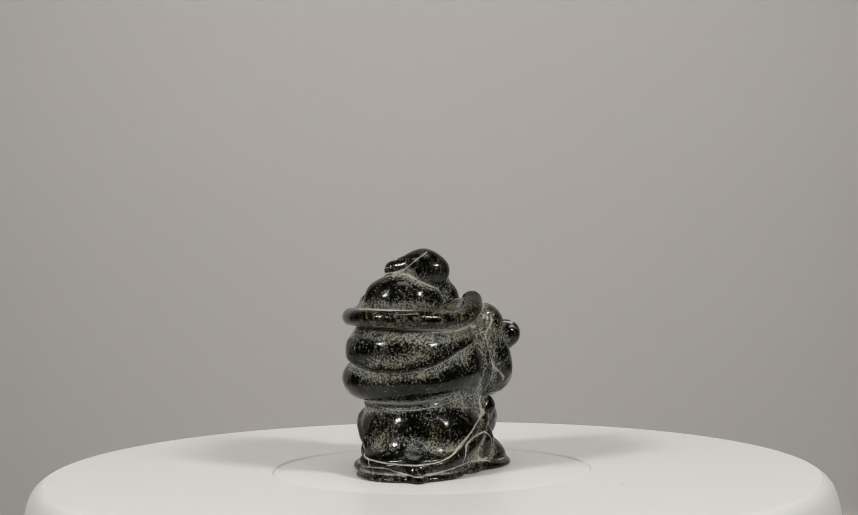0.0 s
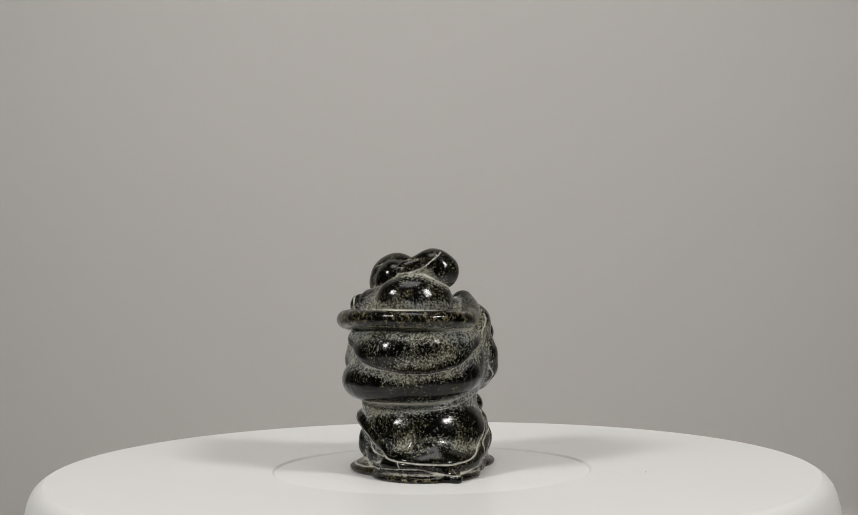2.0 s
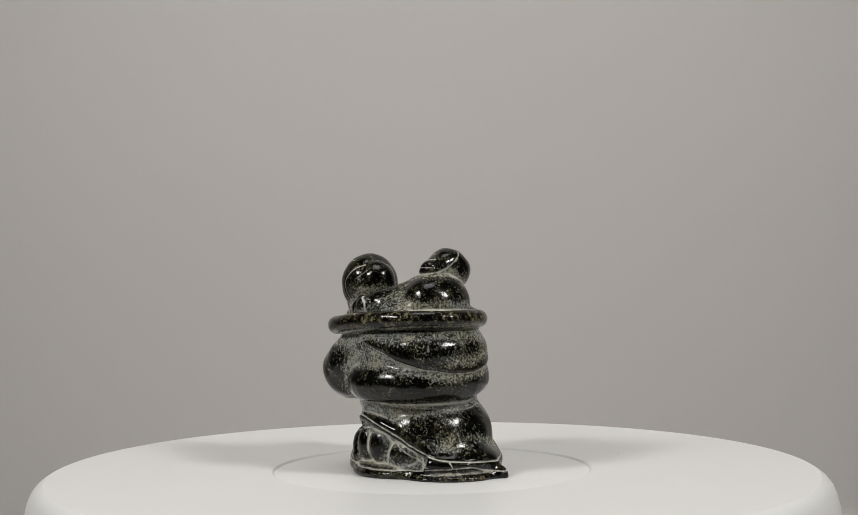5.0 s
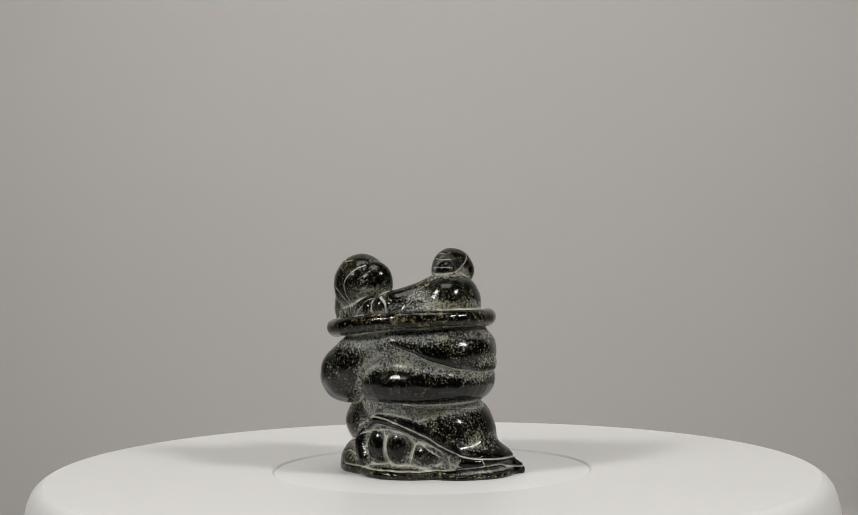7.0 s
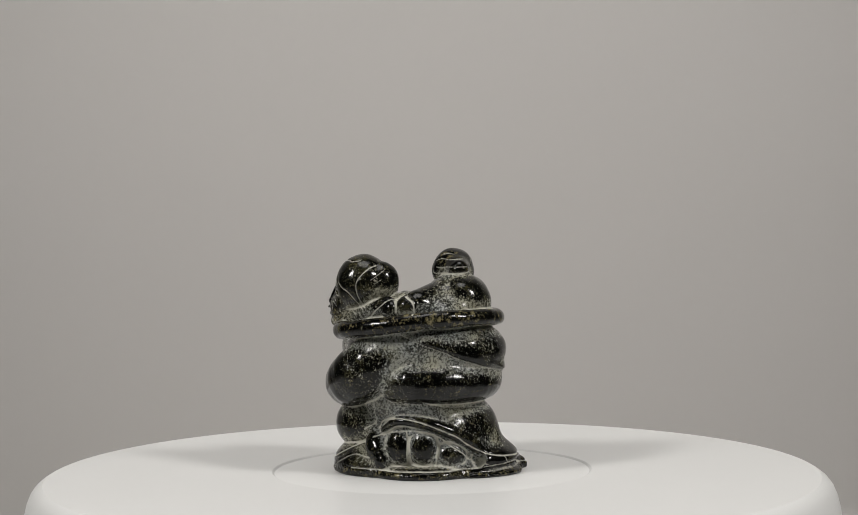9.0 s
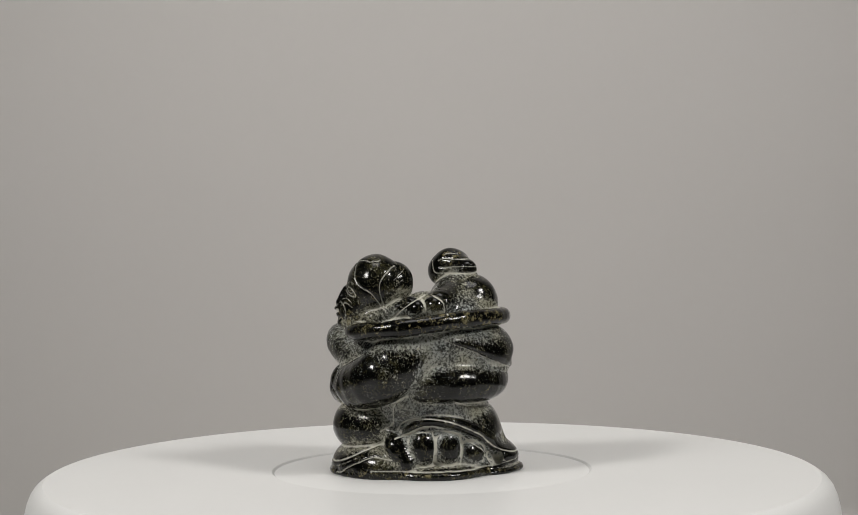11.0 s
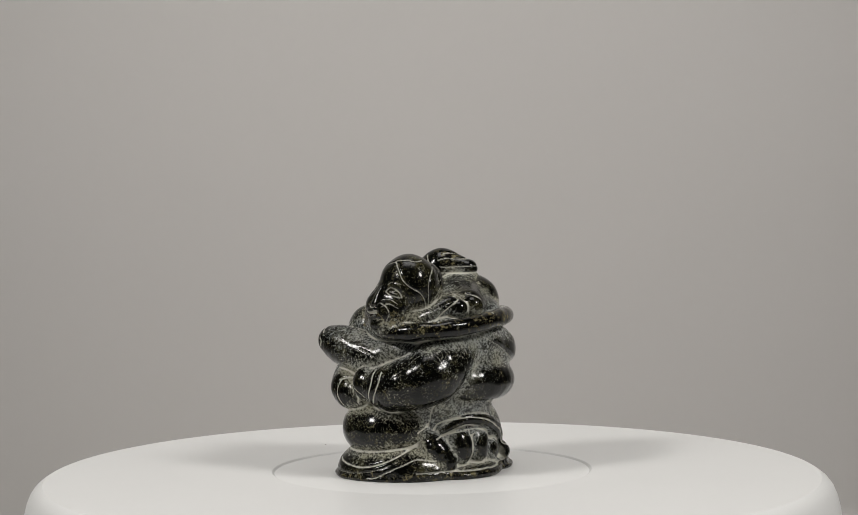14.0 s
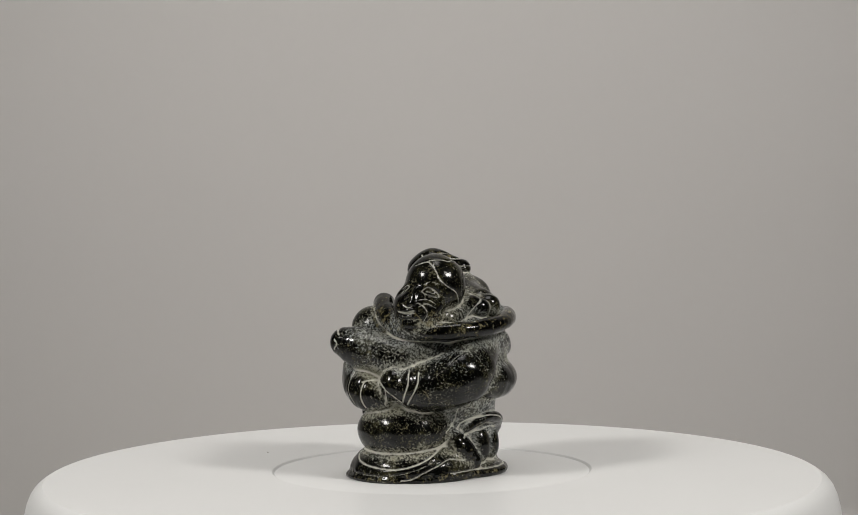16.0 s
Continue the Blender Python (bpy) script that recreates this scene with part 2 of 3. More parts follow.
def carve(path, radii, k=6.0):
    """Take a rounded channel out of the stone."""
    pts = np.array(path, float)
    r = max(radii) + 22
    part, (gx, gy, gz) = region(pts.min(0) - r, pts.max(0) + r)
    best = None
    for a, b, ra, rb in zip(pts, pts[1:], radii, radii[1:]):
        v = b - a
        t = np.clip(((gx - a[0]) * v[0] + (gy - a[1]) * v[1] + (gz - a[2]) * v[2]) / (v @ v), 0, 1)
        d = np.sqrt((gx - a[0] - t * v[0]) ** 2 + (gy - a[1] - t * v[1]) ** 2 + (gz - a[2] - t * v[2]) ** 2) - (ra + (rb - ra) * t)
        best = d if best is None else np.minimum(best, d)
    old, d = FIELD[part], -best.astype(np.float32)
    h = np.maximum(k - np.abs(old - d), 0) / k
    FIELD[part] = np.maximum(old, d) + h * h * k * 0.25


def spread(a):
    """The collar bulges a little towards the back."""
    return 1 + 0.07 * math.exp(-((a - 228) / 34) ** 2)


def terrace(line, swell, height):
    """Swell the stone outward just above a fold line that runs round the axis: (bearing, z) pairs, their swell and how far up it fades."""
    a = np.array([p[0] for p in line], float)
    order = np.argsort(a)
    a, zl, am = a[order], np.array([p[1] for p in line], float)[order], np.array(swell, float)[order]
    az = np.degrees(np.arctan2(AXES[1][None, :], AXES[0][:, None])) % 360
    az = np.where(az < a[0] - 20, az + 360, az)
    base = np.interp(az, a, zl).astype(np.float32)
    amount = np.interp(az, a, am, left=0, right=0).astype(np.float32)
    for k, z in enumerate(AXES[2]):
        up = z - base
        FIELD[:, :, k] -= amount * np.exp(-np.maximum(up, 0) / height) / (1 + np.exp(np.clip(-up / 3.5, -20, 20)))


def shape_carving():
    # skirt, flared to the back, and the front hem
    lump(-15, -8, 70, 114, 116, 92, k=8)
    lump(-30, -62, 28, 98, 92, 40, k=22)
    limb((-40, -90, 34), (-22, -160, 16), 50, 10, k=20)
    lump(28, 74, 14, 114, 98, 62, k=6)
    # hollows under the lifted hem, on both sides
    carve([(-80, 116, 58), (-122, 78, 62), (-138, 25, 60), (-132, -25, 44), (-112, -70, 30)], [20, 27, 30, 22, 12])
    # trunk
    lump(76, 10, 200, 42, 44, 70, k=14)
    lump(66, 18, 66, 44, 52, 62, k=12)
    lump(-15, 15, 150, 108, 108, 110, k=10)
    lump(-25, 15, 235, 116, 122, 58, k=8)
    lump(0, 85, 222, 86, 66, 52, k=10)
    carve([(116, 14, 74), (118, -20, 52), (92, -66, 34)], [16, 22, 12])
    # foot plate with its pointed back hem
    lump(33, 66, 6, 117, 107, 20, k=4)
    lump(-40, 20, 9, 101, 101, 23, k=10)
    lump(-35, -65, 6, 97, 97, 18, k=10)
    limb((-30, -120, 6), (-20, -168, 7), 28, 9, k=14)
    limb((56, -38, 6), (92, 32, 6), 30, 32, k=10)
    # belly
    lump(42, 86, 88, 85, 80, 60, k=4)
    lump(98, 36, 113, 23, 23, 23, k=5)
    # flank and the two folds of the carrying pouch
    lump(38, -10, 195, 62, 72, 72, k=10)
    ring = [(-30 + 93 * math.cos(radians(a)), 5 + 94 * math.sin(radians(a)), 170 + 14 * max(0, math.cos(radians(a)))) for a in range(132, 400, 8)]
    roll(ring, [36 if i > 1 else 35 for i in range(len(ring))], k=6)
    lump(-30, 0, 205, 112, 112, 50, k=10)
    lump(-44, -34, 232, 98, 90, 50, k=12)
    terrace([(148, 257), (158, 247), (167, 236), (180, 224), (190, 212), (200, 204), (210, 197), (218, 194), (231, 189), (250, 189), (273, 199), (306, 224), (340, 246), (356, 255)],
            [0, 5, 9, 11, 14, 17, 18, 19, 19, 18, 16, 11, 6, 0], 36)
    # near arm, bent across the front
    roll([(-68, 68, 230), (-58, 136, 186), (5, 147, 166), (50, 140, 168)], [58, 51, 43, 28], k=6)
    lump(58, 141, 171, 27, 29, 31, k=3)
    # far arm
    lump(93, 38, 262, 46, 46, 44, k=10)
    lump(58, 18, 282, 42, 46, 32, k=8)
    roll([(88, 35, 250), (113, 46, 188), (107, 105, 160), (80, 122, 148)], [44, 43, 37, 28], k=6)
    # the rounded club laid in the arm
    roll([(146, 98, 243), (120, 104, 234), (85, 108, 222), (42, 112, 207)], [27, 36, 38, 41], k=5)
    # upper filling, collar roll round both heads
    lump(-25, 25, 262, 106, 132, 38, k=6)
    rise = ((0, 306), (20, 290), (40, 268), (65, 262), (90, 262), (110, 265), (135, 270), (180, 282), (225, 284), (270, 282), (315, 277), (335, 286))
    collar = [(-31 + 111 * math.cos(radians(a)) * spread(a), 27 + 138 * math.sin(radians(a)) * spread(a), bend(a, rise)) for a in range(0, 366, 6)]
    roll(collar, [15.5 + 5.0 * max(0.0, math.cos(radians(6 * i))) ** 8 for i in range(len(collar))], k=3)
    # the small child: body, arm and fingers
    lump(-46, -45, 308, 72, 59, 56, k=4)
    roll([(-60, -20, 308), (-92, 38, 304)], [46, 30], k=12)
    lump(-88, -6, 290, 46, 52, 32, k=14)
    lump(-55, 45, 304, 42, 42, 27, k=12)
    lump(-107, 60, 303, 22, 21, 21, k=2.5)
    lump(-90, 84, 299, 20, 19, 19, k=2.5)
    lump(-1, -46, 365, 40, 39, 34, k=3)
    lump(-10, -46, 380, 31, 33, 24, k=12)
    limb((-8, -46, 376), (-60, -44, 366), 30, 19, k=8)
    lump(-10, 104, 285, 52, 52, 40, k=8)
    limb((-34, 138, 284), (-78, 90, 308), 18, 15, k=8)
    # the large head: skull, face, hair bun, nose, brow, lips, cheek
    lump(-14, 121, 341, 53, 52, 56, k=4)
    lump(14, 134, 306, 46, 44, 42, k=16)
    lump(10, 138, 290, 42, 38, 32, k=12)
    lump(-30, 96, 345, 36, 36, 40, k=2)
    limb((18, 165, 337), (25, 171, 316), 5, 7, k=5)
    lump(25, 172, 312, 10, 8, 7, k=4)
    carve([(10, 181, 331), (-10, 182, 330), (-24, 180, 325)], [11, 12, 9], k=5)
    carve([(44, 162, 338), (50, 148, 336)], [8, 9], k=6)
    lump(-7, 165, 329, 13, 8, 7, k=2)
    lump(31, 167, 302, 17, 12, 6, turn=-42, k=3)
    lump(30, 165, 291, 16, 12, 6, turn=-42, k=3)
    lump(27, 158, 277, 20, 17, 13, turn=-42, k=6)
    lump(-10, 158, 309, 20, 14, 18, k=8)
    # lifted hem and the boots below it
    roll([(-66, 98, 86), (-98, 78, 104), (-120, 34, 100), (-122, -12, 84), (-106, -60, 54), (-82, -94, 34), (-40, -142, 24)], [5, 8, 10, 10, 11, 11, 10], k=8)
    roll([(-20, -146, 24), (20, -128, 32), (58, -94, 44), (84, -54, 64), (96, -14, 92), (98, 16, 108)], [10, 11, 11, 11, 10, 8], k=8)
    lump(-82, 70, 56, 27, 26, 36, k=2.5)
    lump(-98, 33, 56, 27, 27, 36, k=2.5)
    lump(-100, -14, 42, 26, 30, 28, k=2.5)
    lump(92, -12, 56, 24, 30, 34, k=2.5)
    roll([(-38, 104, 78), (-54, 106, 56), (-74, 100, 32)], [12, 22, 17], k=10)


def blurred(v, r):
    for axis in range(3):
        for _ in range(2):
            c = np.cumsum(v, axis=axis, dtype=np.float32)
            n = v.shape[axis]
            hi, lo = np.minimum(np.arange(n) + r, n - 1), np.arange(n) - r - 1
            top = np.take(c, hi, axis=axis)
            low = np.take(c, np.maximum(lo, 0), axis=axis)
            shape = [1, 1, 1]
            shape[axis] = n
            low = low * (lo >= 0).astype(np.float32).reshape(shape)
            v = (top - low) / (2 * r + 1)
    return v


def skin(d):
    """Surface nets: one vertex in each cell that the surface crosses, one quad about each crossed edge."""
    inside = d < 0
    corner = [d[i:d.shape[0] - 1 + i, j:d.shape[1] - 1 + j, k:d.shape[2] - 1 + k] for i in (0, 1) for j in (0, 1) for k in (0, 1)]
    count = sum((c < 0).astype(np.int8) for c in corner)
    cells = np.argwhere((count > 0) & (count < 8))
    index = np.full(count.shape, -1, np.int32)
    index[tuple(cells.T)] = np.arange(len(cells))
    vals = np.stack([c[tuple(cells.T)] for c in corner], 1)
    offs = np.array([(i, j, k) for i in (0, 1) for j in (0, 1) for k in (0, 1)], np.float32)
    total, n = np.zeros((len(cells), 3), np.float32), np.zeros((len(cells), 1), np.float32)
    for a in range(8):
        for b in range(a + 1, 8):
            if abs(offs[a] - offs[b]).sum() != 1:
                continue
            cross = (vals[:, a] < 0) != (vals[:, b] < 0)
            t = vals[:, a] / np.where(cross, vals[:, a] - vals[:, b], 1)
            total += np.where(cross[:, None], offs[a] + t[:, None] * (offs[b] - offs[a]), 0)
            n += cross[:, None]
    verts = cells + total / n
    quads = []
    for axis in range(3):
        u, v = (axis + 1) % 3, (axis + 2) % 3
        s0, s1 = [slice(None)] * 3, [slice(None)] * 3
        s0[axis], s1[axis] = slice(0, -1), slice(1, None)
        a, b = inside[tuple(s0)], inside[tuple(s1)]
        edge = np.argwhere(a != b)
        edge = edge[(edge[:, u] > 0) & (edge[:, v] > 0) & (edge[:, u] < index.shape[u]) & (edge[:, v] < index.shape[v])]
        flip = a[tuple(edge.T)]
        eu, ev = np.eye(3, dtype=int)[u], np.eye(3, dtype=int)[v]
        q = np.stack([index[tuple((edge - eu - ev).T)], index[tuple((edge - ev).T)], index[tuple(edge.T)], index[tuple((edge - eu).T)]], 1)
        q[~flip] = q[~flip][:, ::-1]
        quads.append(q)
    return verts, np.concatenate(quads)


def eased(verts, quads, field, rounds=3):
    """Even out the net, then set its vertices back on the surface of the field."""
    edges = np.concatenate([quads[:, (i, (i + 1) % 4)] for i in range(4)])
    a = np.concatenate([edges[:, 0], edges[:, 1]])
    b = np.concatenate([edges[:, 1], edges[:, 0]])
    n = np.bincount(a, minlength=len(verts))[:, None]
    for step in range(rounds):
        mean = np.stack([np.bincount(a, verts[b, i], minlength=len(verts)) for i in range(3)], 1) / n
        verts = verts + 0.6 * (mean - verts)
    for step in range(2):
        i = np.clip(np.floor(verts).astype(int), 0, np.array(field.shape) - 2)
        f = verts - i
        value, slope = np.zeros(len(verts)), np.zeros((len(verts), 3))
        for c in ((x, y, z) for x in (0, 1) for y in (0, 1) for z in (0, 1)):
            w = [f[:, k] if c[k] else 1 - f[:, k] for k in range(3)]
            d = field[i[:, 0] + c[0], i[:, 1] + c[1], i[:, 2] + c[2]]
            value += w[0] * w[1] * w[2] * d
            for k in range(3):
                slope[:, k] += (1 if c[k] else -1) * w[(k + 1) % 3] * w[(k + 2) % 3] * d
        step_by = value / np.maximum((slope ** 2).sum(1), 0.3)
        verts = verts - np.clip(step_by, -0.5, 0.5)[:, None] * slope
        mean = np.stack([np.bincount(a, verts[b, k], minlength=len(verts)) for k in range(3)], 1) / n
        verts = verts + 0.3 * (mean - verts)
    return verts


def sampled(v, g):
    """The field v at the places g, blended between its cells."""
    i = np.clip(np.floor(g).astype(int), 0, np.array(v.shape) - 2)
    f = np.clip(g - i, 0, 1)
    out = np.zeros(len(g))
    for c in ((x, y, z) for x in (0, 1) for y in (0, 1) for z in (0, 1)):
        w = [f[:, k] if c[k] else 1 - f[:, k] for k in range(3)]
        out += w[0] * w[1] * w[2] * v[i[:, 0] + c[0], i[:, 1] + c[1], i[:, 2] + c[2]]
    return out


def grooves(p):
    """Cut lines: how pale and how deep each place of the surface is."""
    cut, depth = np.zeros(len(p)), np.zeros(len(p))

    def line(centre, path, width=2.2, deep=2.2, strength=1.0, reach=400):
        # path: bearing in degrees about the centre and height
        q = p[:, :2] - np.array(centre)
        r, az = np.hypot(q[:, 0], q[:, 1]), np.degrees(np.arctan2(q[:, 1], q[:, 0]))
        best = np.full(len(p), 1e9)
        path = rounded(path)
        for (a0, z0), (a1, z1) in zip(path, path[1:]):
            x = ((az - a0 + 180) % 360 - 180) * np.pi / 180 * r
            y = p[:, 2] - z0
            vx, vy = (a1 - a0) * np.pi / 180 * r, z1 - z0
            t = np.clip((x * vx + y * vy) / (vx * vx + vy * vy + 1e-9), 0, 1)
            best = np.minimum(best, np.hypot(x - t * vx, y - t * vy))
        best = np.where(r < reach, best, 1e9)
        s = np.exp(-(best / (0.78 * width)) ** 2)
        np.maximum(cut, s * strength, out=cut)
        np.maximum(depth, s * deep, out=depth)

    # edge of the lifted hem, round to the back point and up the other side
    line((0, 0), [(116, 88), (120, 98), (132, 107), (146, 110), (160, 104), (170, 95), (180, 85), (189, 76), (197, 63), (209, 48), (220, 40), (232, 37), (245, 34), (258, 33), (268, 34), (277, 37), (290, 48), (303, 66), (321, 88), (336, 97), (350, 103), (362, 112)], 2.0, 2.4)
    line((0, 0), [(118, 74), (125, 80), (135, 84), (146, 86), (158, 86), (172, 78), (186, 60), (200, 40), (212, 24)], 2.0, 1.6, 0.8)
    line((0, 0), [(148, 84), (150, 66), (149, 30)], 2.0, 2.0)
    line((0, 0), [(174, 76), (176, 56), (173, 26)], 2.0, 2.0)
    line((0, 0), [(207, 40), (208, 22)], 2.2, 1.5)
    line((0, 0), [(300, 24), (303, 54), (318, 70), (342, 72), (352, 22)], 2.0, 1.6, 0.8)
    # top of the foot plate
    line((0, 0), [(104, 17), (129, 18), (156, 18), (181, 18), (206, 20), (228, 24), (240, 25), (250, 19), (262, 15), (275, 17), (295, 23), (315, 24), (346, 21), (358, 16)], 1.9, 2.2, 0.8)
    line((0, 0), [(226, 38), (228, 24)], 1.8, 1.4, 0.8)
    line((0, 0), [(24, 56), (36, 44), (48, 33), (62, 27), (70, 26), (78, 30), (86, 38), (93, 49), (99, 60), (105, 68)], 2.2, 2.2, 0.9)
    line((0, 0), [(74, 8), (80, 10), (88, 22), (96, 32), (104, 41), (117, 36)], 1.9, 2.0, 0.75)
    line((0, 0), [(40, 16), (58, 14), (72, 17), (84, 27), (94, 40)], 1.6, 1.2, 0.45)
    # waist, under the lower fold
    line((0, 0), [(163, 138), (180, 128), (218, 124), (246, 122), (279, 128), (317, 139), (345, 142)], 2.0, 2.0, 0.55)
    # lower edge of the upper fold
    line((0, 0), [(148, 256), (158, 246), (167, 235), (180, 223), (190, 211), (200, 203), (210, 196), (218, 193), (231, 188), (250, 188), (273, 198), (306, 223), (340, 245), (356, 254)], 2.0, 1.2, 0.55)
    # seam between belly and leg, edge of the near sleeve
    line((0, 0), [(117, 132), (114, 120), (112, 100), (104, 84)], 2.4, 1.8, 0.8)
    line((0, 0), [(2, 284), (-4, 250), (-6, 214), (2, 182), (10, 160)], 2.2, 2.4, 0.7)
    # cuffs and fingers
    line((0, 0), [(79, 197), (79, 173), (75, 142)], 2.0, 2.0)
    line((0, 0), [(85, 194), (84, 170), (78, 138)], 2.0, 2.0)
    line((0, 0), [(41, 190), (40, 166), (43, 137)], 2.0, 2.0)
    line((0, 0), [(51, 176), (50, 154), (51, 131)], 2.0, 2.0)
    line((0, 0), [(50, 176), (56, 180), (65, 166), (63, 136)], 2.0, 1.8, 0.9)
    line((0, 0), [(58, 180), (67, 160), (74, 140)], 2.0, 1.8, 0.8)
    line((0, 0), [(64, 232), (74, 219), (82, 202)], 2.0, 1.2, 0.4)
    line((0, 0), [(92, 184), (100, 204), (106, 220), (114, 233)], 1.3, 0.4, 0.45)
    # end of the club
    line((0, 0), [(26, 257), (28, 265), (33, 266), (37, 258)], 2.2, 2.0, 0.9)
    line((0, 0), [(35, 250), (37, 241), (34, 231)], 2.2, 1.6, 0.8)
    # child's fingers
    line((0, 0), [(143, 296), (143, 310), (138, 322)], 2.0, 2.0)
    line((0, 0), [(158, 292), (157, 312), (150, 324)], 2.0, 2.0)
    line((0, 0), [(118, 282), (124, 296), (134, 314), (142, 326)], 2.0, 1.6, 0.9)
    # child's face: seam of the hood, mouth, brow, nose
    line((0, -46), [(62, 394), (85, 381), (97, 369), (108, 361), (135, 361), (170, 361), (190, 363), (199, 366), (215, 375), (235, 388), (264, 401)], 1.8, 1.6, 0.8, 92)
    line((0, -46), [(118, 372), (140, 371), (160, 373), (190, 373)], 1.6, 1.5, 0.7, 90)
    line((0, -46), [(112, 384), (135, 388), (160, 386), (186, 387)], 1.6, 1.4, 0.7, 90)
    line((0, -46), [(130, 396), (150, 398), (172, 396)], 1.5, 2.0, 0.6, 90)
    # large face and hair
    face = (-14, 121)
    line(face, [(30, 378), (45, 382), (72, 384), (90, 371), (101, 353), (117, 340), (136, 330), (152, 313), (166, 300)], 1.5, 1.8, 0.8, 90)
    line(face, [(204, 378), (182, 372), (162, 358), (154, 342), (158, 320), (170, 304)], 1.6, 2.2, 0.85, 90)
    line(face, [(70, 386), (109, 387), (131, 384), (160, 386)], 1.5, 1.4, 0.7, 90)
    line(face, [(64, 333), (74, 340), (90, 334), (98, 323), (83, 325), (70, 329), (64, 333)], 1.4, 2.0, 0.8, 90)
    line(face, [(74, 333), (88, 329)], 1.8, -1.4, 0.5, 90)
    line(face, [(60, 313), (71, 314), (85, 307)], 1.4, 1.0, 0.45, 90)
    line((-30, 96), [(150, 352), (168, 362), (184, 368)], 1.5, 0.9, 0.6, 60)
    line((-30, 96), [(160, 346), (176, 352)], 1.3, 0.7, 0.5, 60)
    line(face, [(18, 338), (30, 344), (38, 340), (28, 333)], 1.4, 1.4, 0.75, 90)
    line(face, [(30, 299), (40, 297), (50, 297), (58, 300)], 2.0, 2.4, 0.95, 90)
    line(face, [(38, 291), (46, 290), (54, 292)], 2.4, 0.4, 0.5, 90)
    line(face, [(62, 314), (72, 306), (76, 294), (70, 282)], 1.6, 1.0, 0.7, 90)
    line(face, [(62, 319), (70, 321), (80, 318), (90, 312)], 1.3, 0.9, 0.7, 90)
    line(face, [(64, 308), (76, 312), (92, 304)], 1.3, 0.8, 0.6, 90)
    line(face, [(68, 345), (80, 350), (98, 346)], 1.3, 1.0, 0.6, 90)
    line(face, [(40, 312), (48, 306), (56, 309)], 1.4, 1.4, 0.6, 90)
    return cut, depth



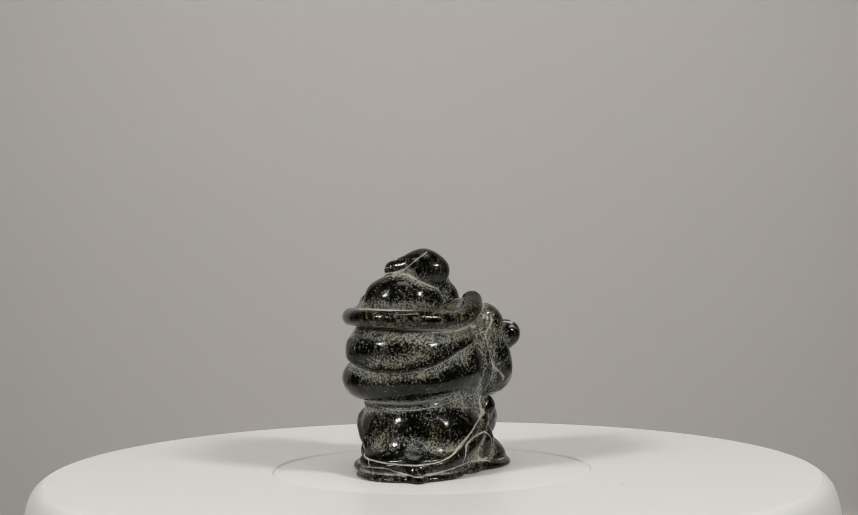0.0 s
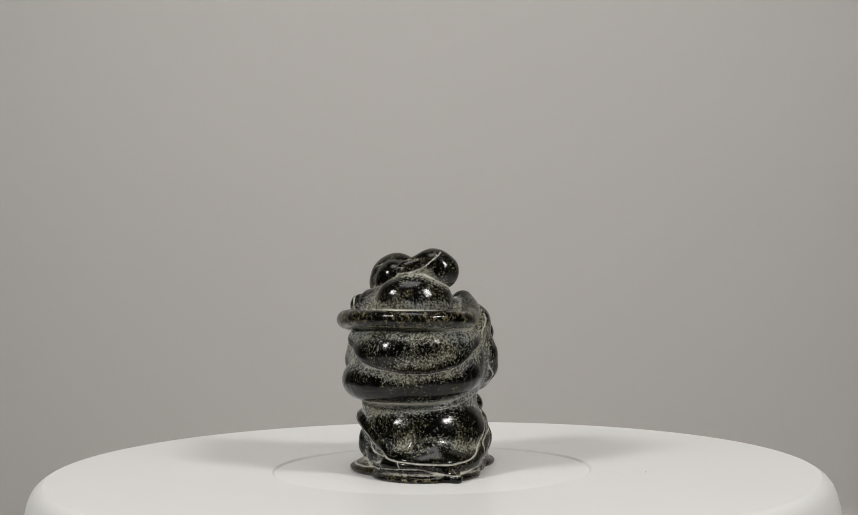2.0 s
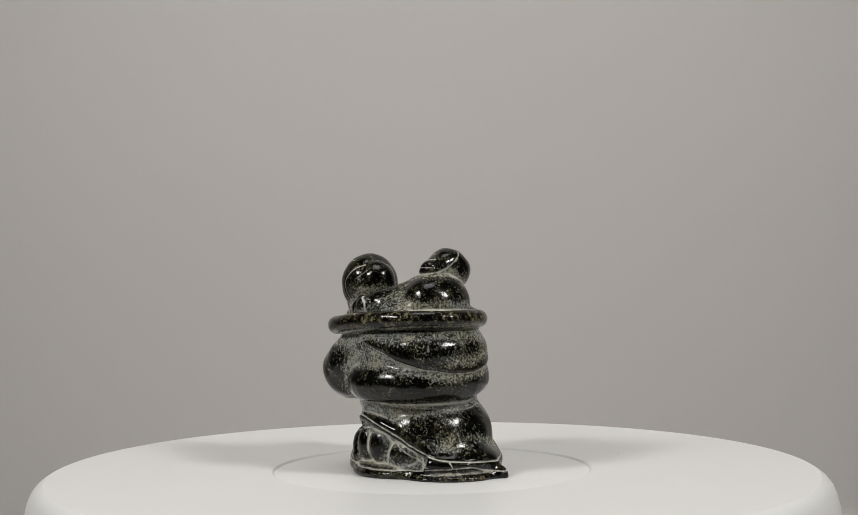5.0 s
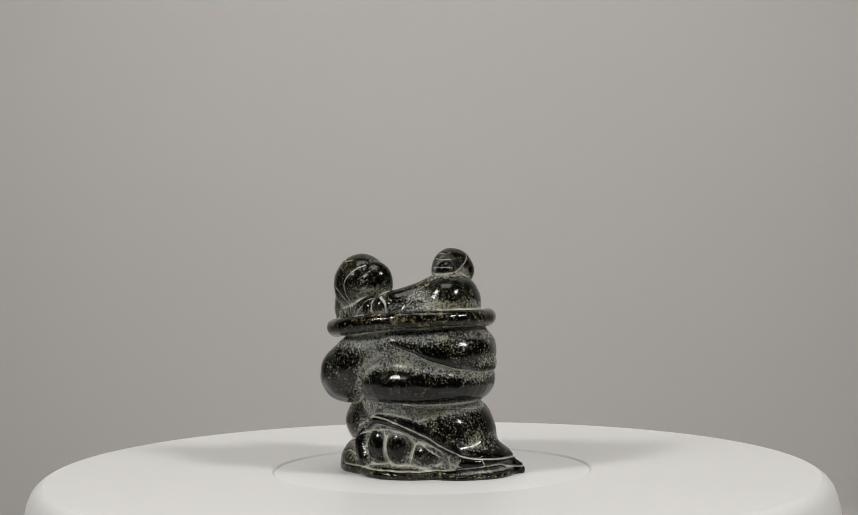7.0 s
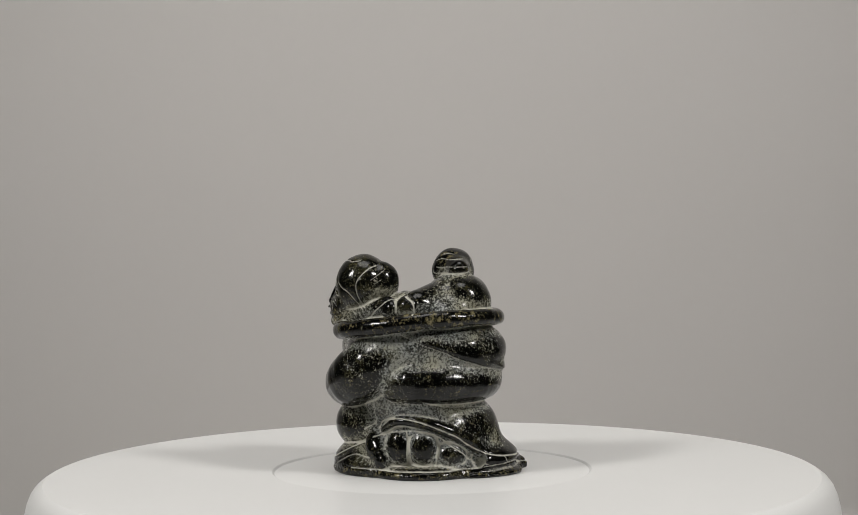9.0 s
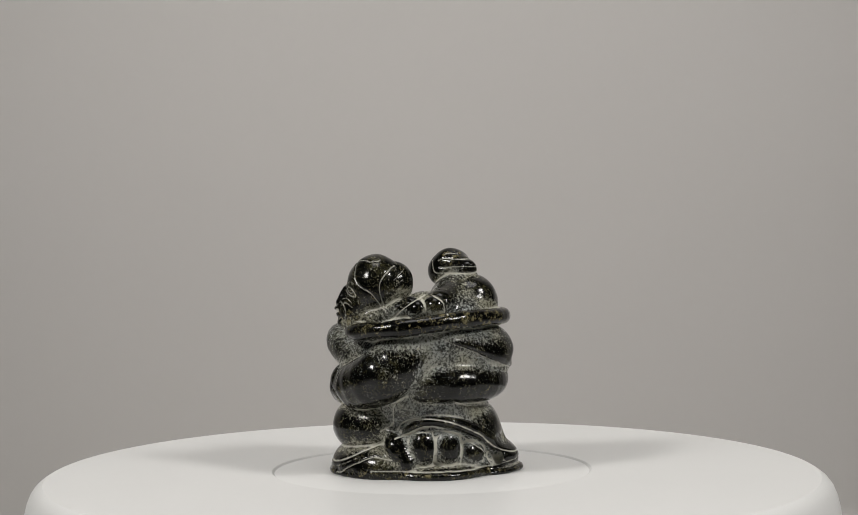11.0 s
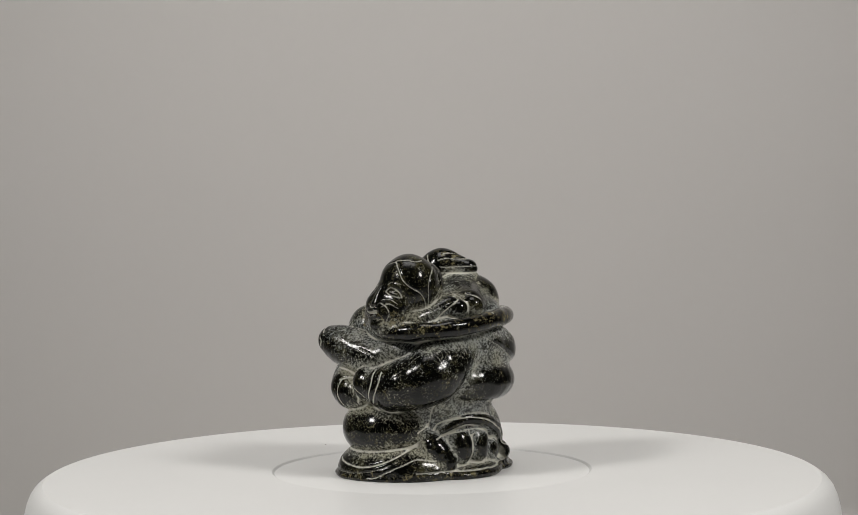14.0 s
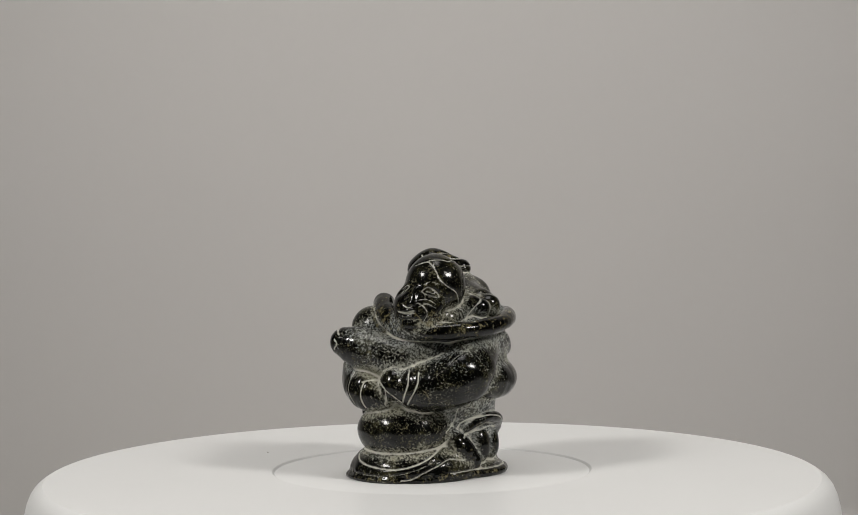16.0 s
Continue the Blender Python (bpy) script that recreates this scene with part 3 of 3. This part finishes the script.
def build_statue():
    shape_carving()
    solid = 1 / (1 + np.exp(np.clip(FIELD / 1.5, -20, 20)))
    solid[:, :, AXES[2] < 0] = 0.0
    FIELD[:, :, AXES[2] < 2] = np.maximum(FIELD[:, :, AXES[2] < 2], (2 - AXES[2][AXES[2] < 2]))
    g, quads = skin(FIELD)
    g = eased(g, quads, FIELD)
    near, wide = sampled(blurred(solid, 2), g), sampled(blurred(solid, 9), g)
    p = g * STEP + LOW
    mesh = bpy.data.meshes.new("statue")
    mesh.from_pydata((p * UNIT).tolist(), [], quads.tolist())
    mesh.update()
    normals = np.empty(len(p) * 3, np.float32)
    mesh.vertices.foreach_get("normal", normals)
    cut, depth = grooves(p)
    wave, rng = np.zeros(len(p)), random.Random(7)
    for _ in range(26):
        way = Vector((rng.gauss(0, 1), rng.gauss(0, 1), rng.gauss(0, 1))).normalized() * (2 * math.pi / rng.uniform(26, 80))
        wave += 0.11 * np.sin(p @ np.array(way) + rng.uniform(0, 6.28))
    rag = [noise.noise(Vector((x * 0.045, y * 0.045, z * 0.09))) + 0.6 * noise.noise(Vector((x * 0.14, y * 0.14, z * 0.2))) if z < 45 else 0.0 for x, y, z in p]
    edge = np.exp(-((p[:, 2] - 12) / 12) ** 2) * np.array(rag)
    p = p + normals.reshape(-1, 3) * (wave + 1.3 * edge - depth)[:, None]
    p[:, 2] = np.maximum(p[:, 2] - 2.0, 0)
    # rubbed smooth round the back skirt; the paler band under the collar colours in dust and highlight streaks
    bearing = np.degrees(np.arctan2(p[:, 1], p[:, 0]))
    off = lambda a: (bearing - a + 180) % 360 - 180
    rub_sheen = 0.27 * np.exp(-((p[:, 2] - 260) / 32) ** 2) - 0.16 * np.exp(-((p[:, 2] - 55) / 50) ** 2 - (off(262) / 75) ** 2)
    # knocks gather on the collar roll, the foot plate and the child's face
    ring = np.hypot((p[:, 0] + 31) / 111, (p[:, 1] - 27) / 138)
    chip = np.exp(-((ring - 1.1) / 0.14) ** 4) * np.exp(-((p[:, 2] - 282) / 26) ** 4) + 0.8 * np.exp(-((p[:, 2] - 8) / 14) ** 2)
    chip += 0.9 * np.exp(-((p - np.array((-32, -38, 378))) ** 2).sum(1) / 34 ** 2)
    rub_sheen -= 0.30 * np.exp(-((p - np.array((2, 165, 320))) ** 2).sum(1) / 44 ** 2)
    mesh.vertices.foreach_set("co", (p * UNIT).astype(np.float32).ravel())
    for name, values in (("cut", cut), ("chip", chip), ("hollow", np.clip((near - 0.525) * 8.0, 0, 1)), ("broad", np.clip((wide - 0.47) * 3.2 + rub_sheen, -1, 1))):
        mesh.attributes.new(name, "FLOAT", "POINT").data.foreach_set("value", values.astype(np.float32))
    mesh.polygons.foreach_set("use_smooth", [True] * len(mesh.polygons))
    mesh.materials.append(STONE)
    mesh.update()
    ob = new("statue", mesh)
    return tagged(ob, "small polished dark green stone carving standing on a white turntable", "statue")


STATUE = build_statue()


# ---- movement ----
def motions():
    turn = ((0, 0), (2, 22.28), (4, 44.83), (6.5, 73.34), (8, 90.45), (9.2, 103.99), (11.5, 129.6), (13, 146.22), (14.5, 162.82), (16, 179.23))
    rows = [(t, pose(0, 0, 0, 0, 0, a)) for t, a in turn]
    walk(PLATTER, rows)
    walk(STATUE, rows)
    walk(CRUMB, rows)


motions()
